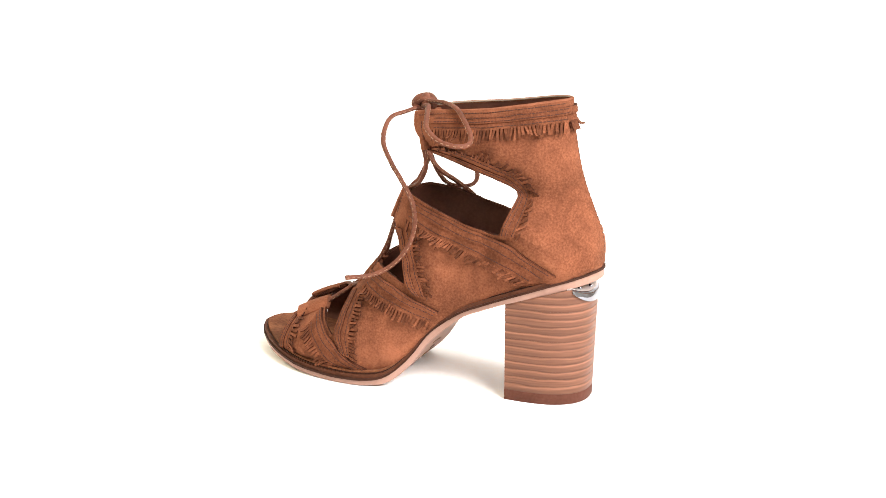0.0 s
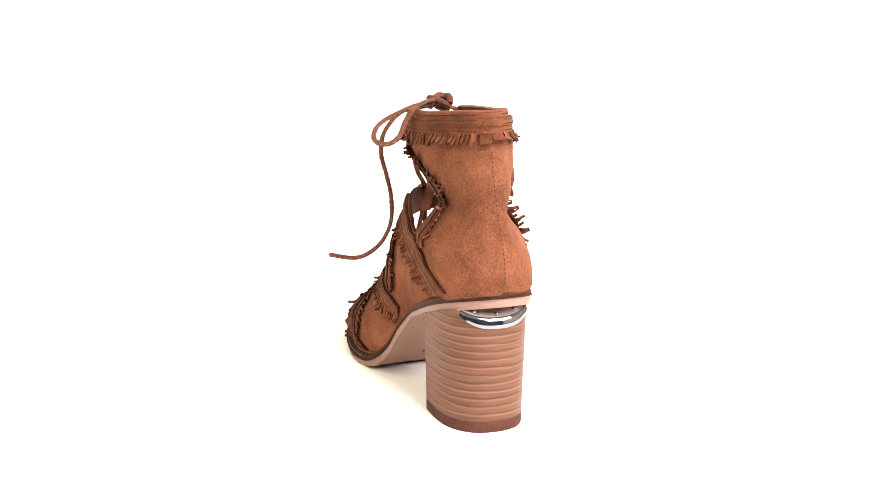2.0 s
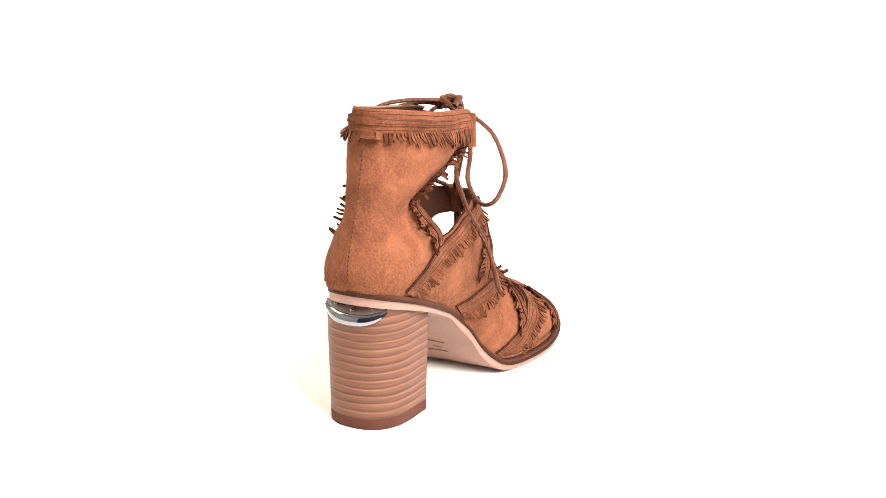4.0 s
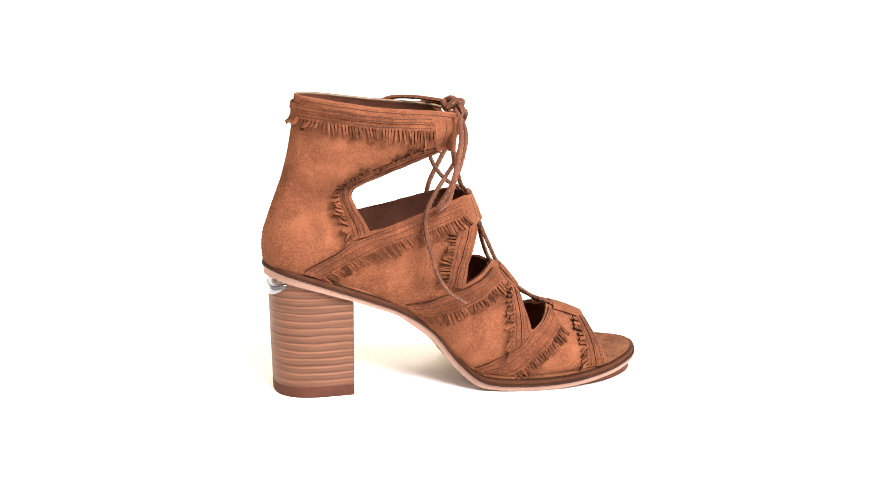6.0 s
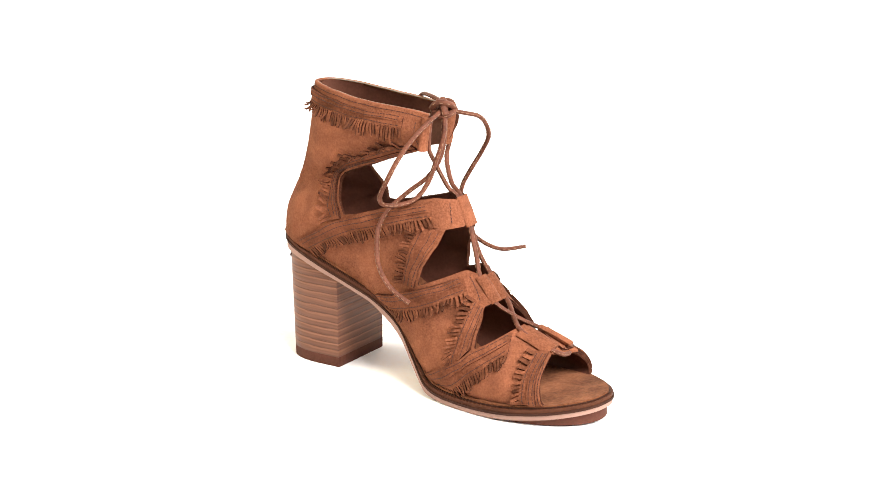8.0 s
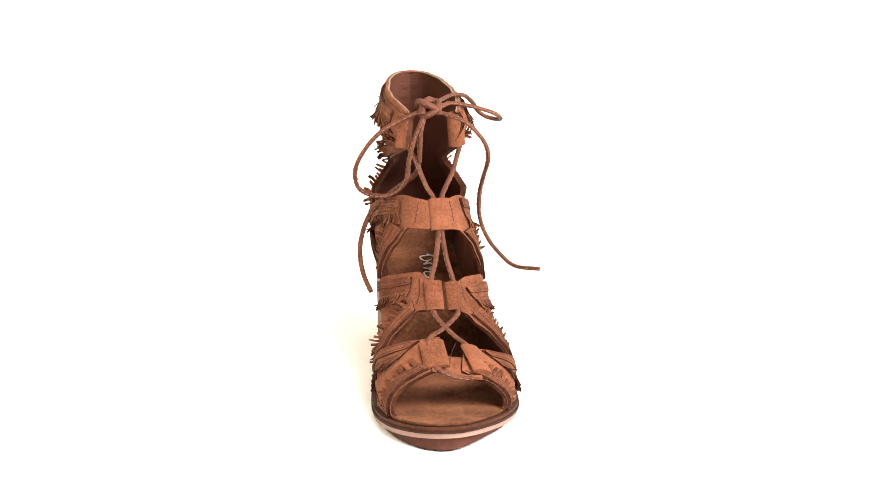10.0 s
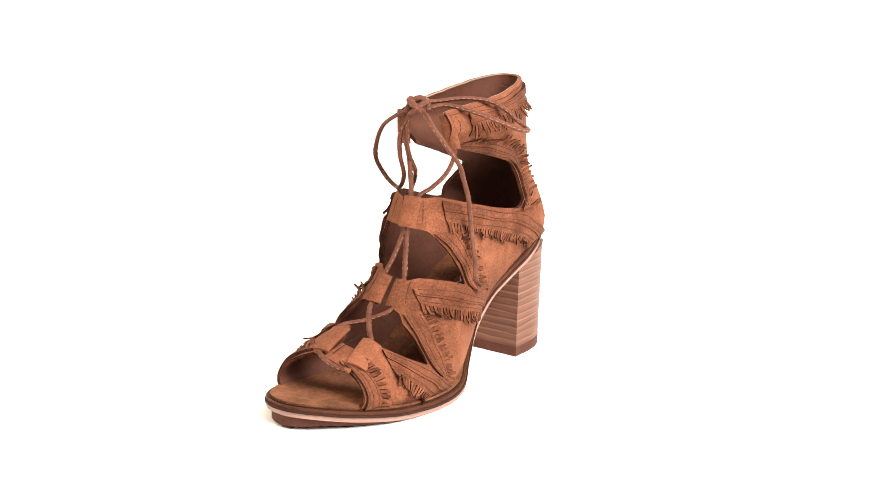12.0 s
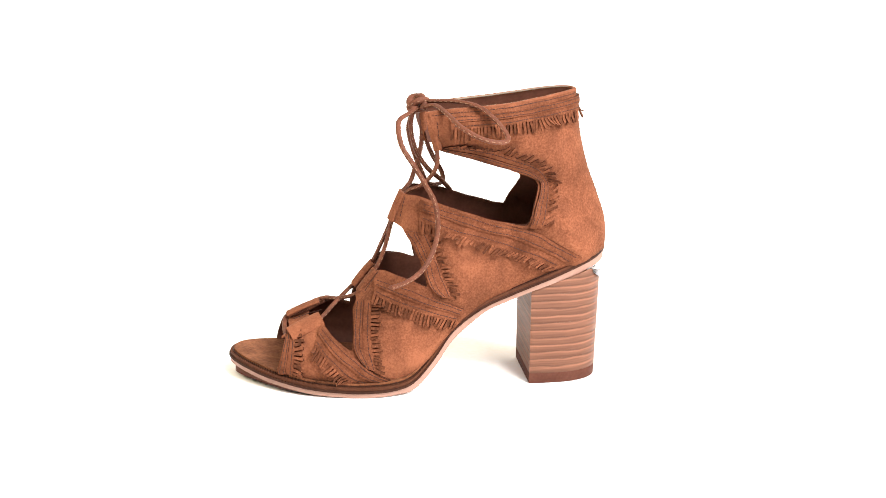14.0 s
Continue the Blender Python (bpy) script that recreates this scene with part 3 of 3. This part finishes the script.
def trim(fringed, other, length, curl, side, rnd):
    fringed = smooth_curve(fringed, 6)
    other = smooth_curve(other, 6)
    outline = np.vstack([fringed, other[::-1]])
    band = part("trim_band", piece(outline, side, 1.0, 2.2, 1.6), (BAND, SHADED_CUT), shoe)
    u = np.linspace(0.0, 1.0, 40)
    a, b = along(fringed, u)[0], along(other, u)[0]
    part("binding_strip", piece(np.vstack([a + (b - a) * 0.5, (a + (b - a) * 0.985)[::-1]]), side, 2.1, 2.9, 1.6), (BAND, SHADED_CUT), band)
    bm = bmesh.new()
    for k, lift in ((0.2, 2.22), (0.62, 2.92), (0.88, 2.92)):
        stitches(bm, (a + (b - a) * k)[1:-1], side, lift)
    tagged(part("stitching", bm, THREAD, band, smooth=False), kind="stuff")
    # the fringe: cut strips that hang and curl off the edge
    bm = bmesh.new()
    total = along(fringed, [0])[1]
    n = int(total / (1.72 + 0.4 * min(curl, 1.0)))
    phase = rnd.uniform(0, 6.3)
    clump = 0.0
    for i in range(n):
        u = (i + 0.5) / n
        if curl > 0.5 and rnd.random() < 0.2:
            continue
        a, b = along(fringed, [u])[0][0], along(other, [u])[0][0]
        out = a - b
        out /= np.linalg.norm(out)
        t = np.array([-out[1], out[0]])
        clump = 0.7 * clump + rnd.gauss(0, 0.04 + 0.32 * curl)
        swing = clump + rnd.gauss(0, 0.05)
        d = out * math.cos(swing) + t * math.sin(swing)
        size = length * rnd.uniform(0.78 - 0.15 * min(curl, 1.0), 1.1)
        bend = max(0.0, curl + rnd.gauss(0, 0.10 + 0.30 * curl)) + (1.6 * max(0.0, math.sin(u * 11 + phase) - 0.6) if length > 5.5 else 0)
        if side < 0 and fringed[0][1] > 150 and 0.10 < u < 0.18:
            bend += 1.0
        half = (0.66 + 0.1 * min(curl, 1.0)) * rnd.uniform(0.8, 1.06)
        base = a - out * 1.2
        path, lifts, rise = [base, a], [1.15, 1.65 + rnd.uniform(-0.15, 0.35)], 0.03 + 0.35 * bend
        for k in range(3):
            step = size / 3
            path.append(path[-1] + d * step * math.cos(rise))
            lifts.append(max(1.15, lifts[-1] + step * (1 + 0.35 * min(curl, 1.0)) * math.sin(rise)))
            rise += bend * 0.5 + rnd.gauss(0, 0.16) - 0.06
        rings = []
        for q, l, w in zip(path, lifts, (1.0, 1.0, 1.0, 1.0, 0.95)):
            pts, _ = lifted([q - t * half * w, q + t * half * w], side, l)
            top, _ = lifted([q - t * half * w, q + t * half * w], side, l + 0.7 + 0.3 * min(curl, 1.0))
            rings.append([bm.verts.new(p * MM) for p in (pts[0], pts[1], top[1], top[0])])
        for r0, r1 in zip(rings, rings[1:]):
            for k in range(4):
                # strip sides take the darkened edge colour, as shade in the gaps
                bm.faces.new((r0[k], r0[(k + 1) % 4], r1[(k + 1) % 4], r1[k])).material_index = k % 2
        bm.faces.new(rings[0][::-1])
        bm.faces.new(rings[-1]).material_index = 1
    tagged(part("fringe", bm, (FRINGE, SHADED_CUT), band, smooth=False), kind="stuff")
    return band


for side, cut, trims in SIDES:
    rnd = random.Random(5 + side)
    panel = part("side_panel", piece(BACK + cut + HEM, side, 0.0, 1.1), (SUEDE, SHADED_CUT), shoe, "tan suede side with three cut-outs")
    part("lining", piece(BACK + cut + HEM, side, -0.9, -0.05, 2.2), (LINING, SHADED_CUT), panel, "brown leather lining")
    bm = bmesh.new()
    stitches(bm, [(-79, 168), (-60, 165), (-37, 161.3), (-7, 158.3), (5, 156.3)], side, 1.15)
    stitches(bm, [(0.5, 154), (-1.5, 141)], side, 1.15)
    stitches(bm, [(17, 108.5), (20, 97)], side, 1.15)
    stitches(bm, [(32, 67.5), (41, 55)], side, 1.15)
    stitches(bm, [(66, 41.5), (83.5, 34)], side, 1.15)
    stitches(bm, [(84.5, 32), (88.5, 26), (92.3, 11.5)], side, 1.15)
    tagged(part("stitching", bm, THREAD, panel, smooth=False), kind="stuff")
    for fringed, other, length, curl in trims:
        trim(fringed, other, length, curl, side, rnd)

    edge = smooth_curve([(-80.7, 169.6), (-76, 169.2), (-68, 168.1), (-60, 166.8), (-37, 163.2), (-7, 160.2), (6.6, 158.1)], 8)
    p, _ = lifted(edge, side, 0.1)
    p[0, 1] = float(np.interp(p[0, 0], *CENTRE))
    part("collar_binding", tube(bmesh.new(), p, 1.15, 1.0, 8), BINDING, shoe, "turned suede edge of the collar")
    p[:, 1] -= side * 1.0
    p[:, 2] += 0.35
    part("lining_edge", tube(bmesh.new(), p, 0.5, 0.5, 6), PALE_EDGE, shoe, "cream raw edge of the lining")

# back seam
bm = bmesh.new()
zs = np.arange(83, 150, 2.4)
for z in zs:
    q = np.interp([z, z + 1.4], DENSE[12 * 24:, 1], DENSE[12 * 24:, 0])
    y = float(np.interp(q[0], *CENTRE))
    bar(bm, (q[0] - 1.02, y, z), (q[1] - 1.02, y, z + 1.4), (-1, 0, 0), 0.5, 0.3)
tagged(part("back_seam", bm, THREAD, shoe, "stitched seam up the heel", smooth=False), kind="stuff")


# ---- lace tunnels: folded suede tubes at the strap ends ----
def tunnel(p0, p1, across, r=3.0, flat=1.9, label=""):
    bm = bmesh.new()
    p0, p1 = Vector(p0), Vector(p1)
    line = [p0.lerp(p1, k / 6) + Vector((0, 0, 0.5 * math.sin(math.pi * k / 6))) for k in range(7)]
    tube(bm, line, r, flat, 14, up=across)
    return part("lace_tunnel", bm, SUEDE, shoe, label)


tunnel((18.5, -1.5, 110.5), (25.6, -1, 94), (0, 0, 1), 6.0, 2.2, "folded suede lace tunnel")
tunnel((34.8, 3.4, 65.2), (45, 3.8, 52.0), (0, 0, 1), 5.0, 2.2, "folded suede lace tunnel")
tunnel((36, -8, 66.7), (47, -8.4, 53.2), (0, 0, 1), 5.2, 2.2, "folded suede lace tunnel")
tunnel((67, 7, 37.2), (85.6, 10.6, 29.2), (0, 0.4, 1), 6.2, 2.4, "folded suede lace tunnel")
tunnel((67.5, -14.5, 41.6), (86.5, -14.5, 33.8), (0, -0.15, 1), 6.9, 2.0, "folded suede lace tunnel")
tunnel((4.2, 10.5, 157), (-0.5, 12.8, 137.5), (0, 1, 0), 2.6, 5.0, "folded suede lace tunnel")
tunnel((6, -18, 157), (4, -19.5, 138), (0, 1, 0), 2.2, 4.6, "folded suede lace tunnel")

def toe_join():
    """The folded suede that joins the two halves of the toe strap under the lace."""
    bm = bmesh.new()
    sheets = []
    for drop in (0.0, 1.3):
        rows = []
        for i in range(11):
            u = i / 10
            row = []
            for k in range(7):
                v = k / 6
                x = 74.0 + 14.0 * v - 3.0 * v * math.sin(math.pi * u) + 2.5 * u * v
                z = 39.6 - 5.8 * u - 5.2 * v - 0.6 * v * v - 1.6 * math.sin(math.pi * u) - drop
                row.append(bm.verts.new(Vector((x, -17.5 + 27.0 * u, z)) * MM))
            rows.append(row)
        sheets.append(rows)
    for rows in sheets:
        for a, b in zip(rows, rows[1:]):
            for k in range(6):
                bm.faces.new((a[k], a[k + 1], b[k + 1], b[k]))
    t, l = sheets
    for i in range(10):
        for k in (0, 6):
            bm.faces.new((t[i][k], t[i + 1][k], l[i + 1][k], l[i][k]))
    for k in range(6):
        for i in (0, 10):
            bm.faces.new((t[i][k], t[i][k + 1], l[i][k + 1], l[i][k]))
    return part("toe_join", bm, SUEDE, shoe, "folded suede joining the toe strap")


toe_join()
# ---- laces ----
RUNS = [
    # tail that hangs on the outer side
    [(9, -5, 160), (15, 5, 157.5), (22, 14, 154), (21.5, 24, 143), (15, 28, 132), (8.5, 27, 121), (2.5, 26, 109), (1, 26.5, 95), (4, 30.5, 83), (10.5, 37, 74), (20, 44, 69), (30, 56, 69.5)],
    # tail that hangs on the inner side
    [(10, -7, 160), (12, -9, 155), (13, -11, 146), (10, -11, 133), (3, -12, 122), (-6, -20, 113), (-13, -28.5, 104), (-15, -36, 95), (-13, -41, 84), (-10, -43, 73), (-3, -42, 62), (7.5, -39, 54)],
    # bow loop on the inner side
    [(9, -6, 161), (9, -13, 158), (8, -22, 154), (6, -33, 147), (2, -41, 137), (-2.5, -46, 125), (-9, -44, 113), (-8, -36, 108), (1, -25, 110), (6, -18, 119), (11, -17, 132), (14, -14, 146), (11, -8, 158)],
    # bow loop on the outer side
    [(8, -4, 163), (0.4, 2.9, 163.8), (-11.5, 11, 164.6), (-22.5, 21, 163), (-30, 28, 157.5), (-35.5, 33, 151), (-36.2, 38.5, 147.4), (-31, 43.4, 146.8), (-21, 43.3, 149), (-11, 36.5, 154), (-4.9, 22.5, 159), (0.7, 8.3, 162), (7.5, 0, 160)],
    # down from the collar tunnels to the instep
    [(5, 12.5, 157), (1, 14.5, 140), (0, 12.5, 130), (3, 9.5, 122), (9, 4.5, 115), (17, 0.8, 110), (24, 0.6, 96)],
    [(7, -16, 157), (6, -16.5, 140), (8, -12.5, 130), (10.5, -10, 123), (13.5, -7, 115.5), (18, -4, 110), (24.5, -3, 96)],
    # instep to the middle strap
    [(24.5, -0.6, 95), (26, -0.5, 90), (29.8, 1.4, 77), (35, 4.2, 66), (44.5, 5, 52.8)],
    [(25, -2.8, 95), (26.6, -3, 90), (31.6, -5.5, 77.5), (36.2, -8.8, 67), (46.5, -9.4, 53.3)],
    # crossing from the middle strap to the toe strap
    [(44.5, 5, 53), (48.5, 3.5, 50), (57, -6, 45.5), (66, -15.5, 43), (76, -17, 38.5)],
    [(46.5, -9.4, 53.5), (51, -8, 50), (60, -1, 43), (68, 7, 37.2), (77, 9, 32)],
    # across the toe strap
    [(77, -17, 38.5), (85.5, -15.5, 34.5), (88.5, -10, 31), (88.5, -2, 28), (86.5, 6, 27.5), (77, 9, 32)],
    # the knot's turns
    [(4, -10, 161), (8, -11, 164.5), (13, -8, 164), (14, -3, 161.5), (11, 0, 158.5)],
    [(13, -10, 158), (11, -9, 163), (8, -5, 165.5), (6, -1, 163), (7, 1, 158.5)],
    [(5, -8, 158), (9, -9.5, 157), (13, -7, 157.5), (14, -3, 160), (10, 0, 163.5), (5, -2, 163.5), (3.5, -7, 161), (6, -10, 158)],
]


def lace(points, name="lace", r=1.45):
    line = smooth_curve(points, 8)
    bm = bmesh.new()
    tube(bm, line, r, r * 0.86, 8)
    cord = part(name, bm, CORD, shoe, "brown leather cord")
    bm = bmesh.new()
    line = resample(line, 1.7)
    for i in range(0, len(line) - 1, 2):
        a, b = Vector(line[i]), Vector(line[i + 1])
        d = (b - a).normalized()
        n = d.cross(Vector((0, 0, 1)))
        n = n.normalized() if n.length > 0.05 else Vector((0, 1, 0))
        for sign in (1, -1):
            bar(bm, a + n * sign * r * 0.97, b + n * sign * r * 0.97, n, 0.36, 0.25)
    tagged(part("lace_stitch", bm, PALE_THREAD, cord, "pale stitches along the cord", smooth=False), kind="stuff")
    return cord


for run in RUNS[:-3]:
    lace(run)
for run in RUNS[-3:]:
    lace(run, "knot", 2.1)


def motions():
    rows = []
    seat = pose(-0.0537, -0.0038, 0.0015, 0, 0, 4) @ pose(0.054, 0, 0)
    for i in range(0, 29):
        t = i * 0.5
        rows.append((t, pose(0, 0, 0, 0, 0, -90 - (117.5 + 23.589 * t)) @ seat))
    walk(shoe, rows)


motions()
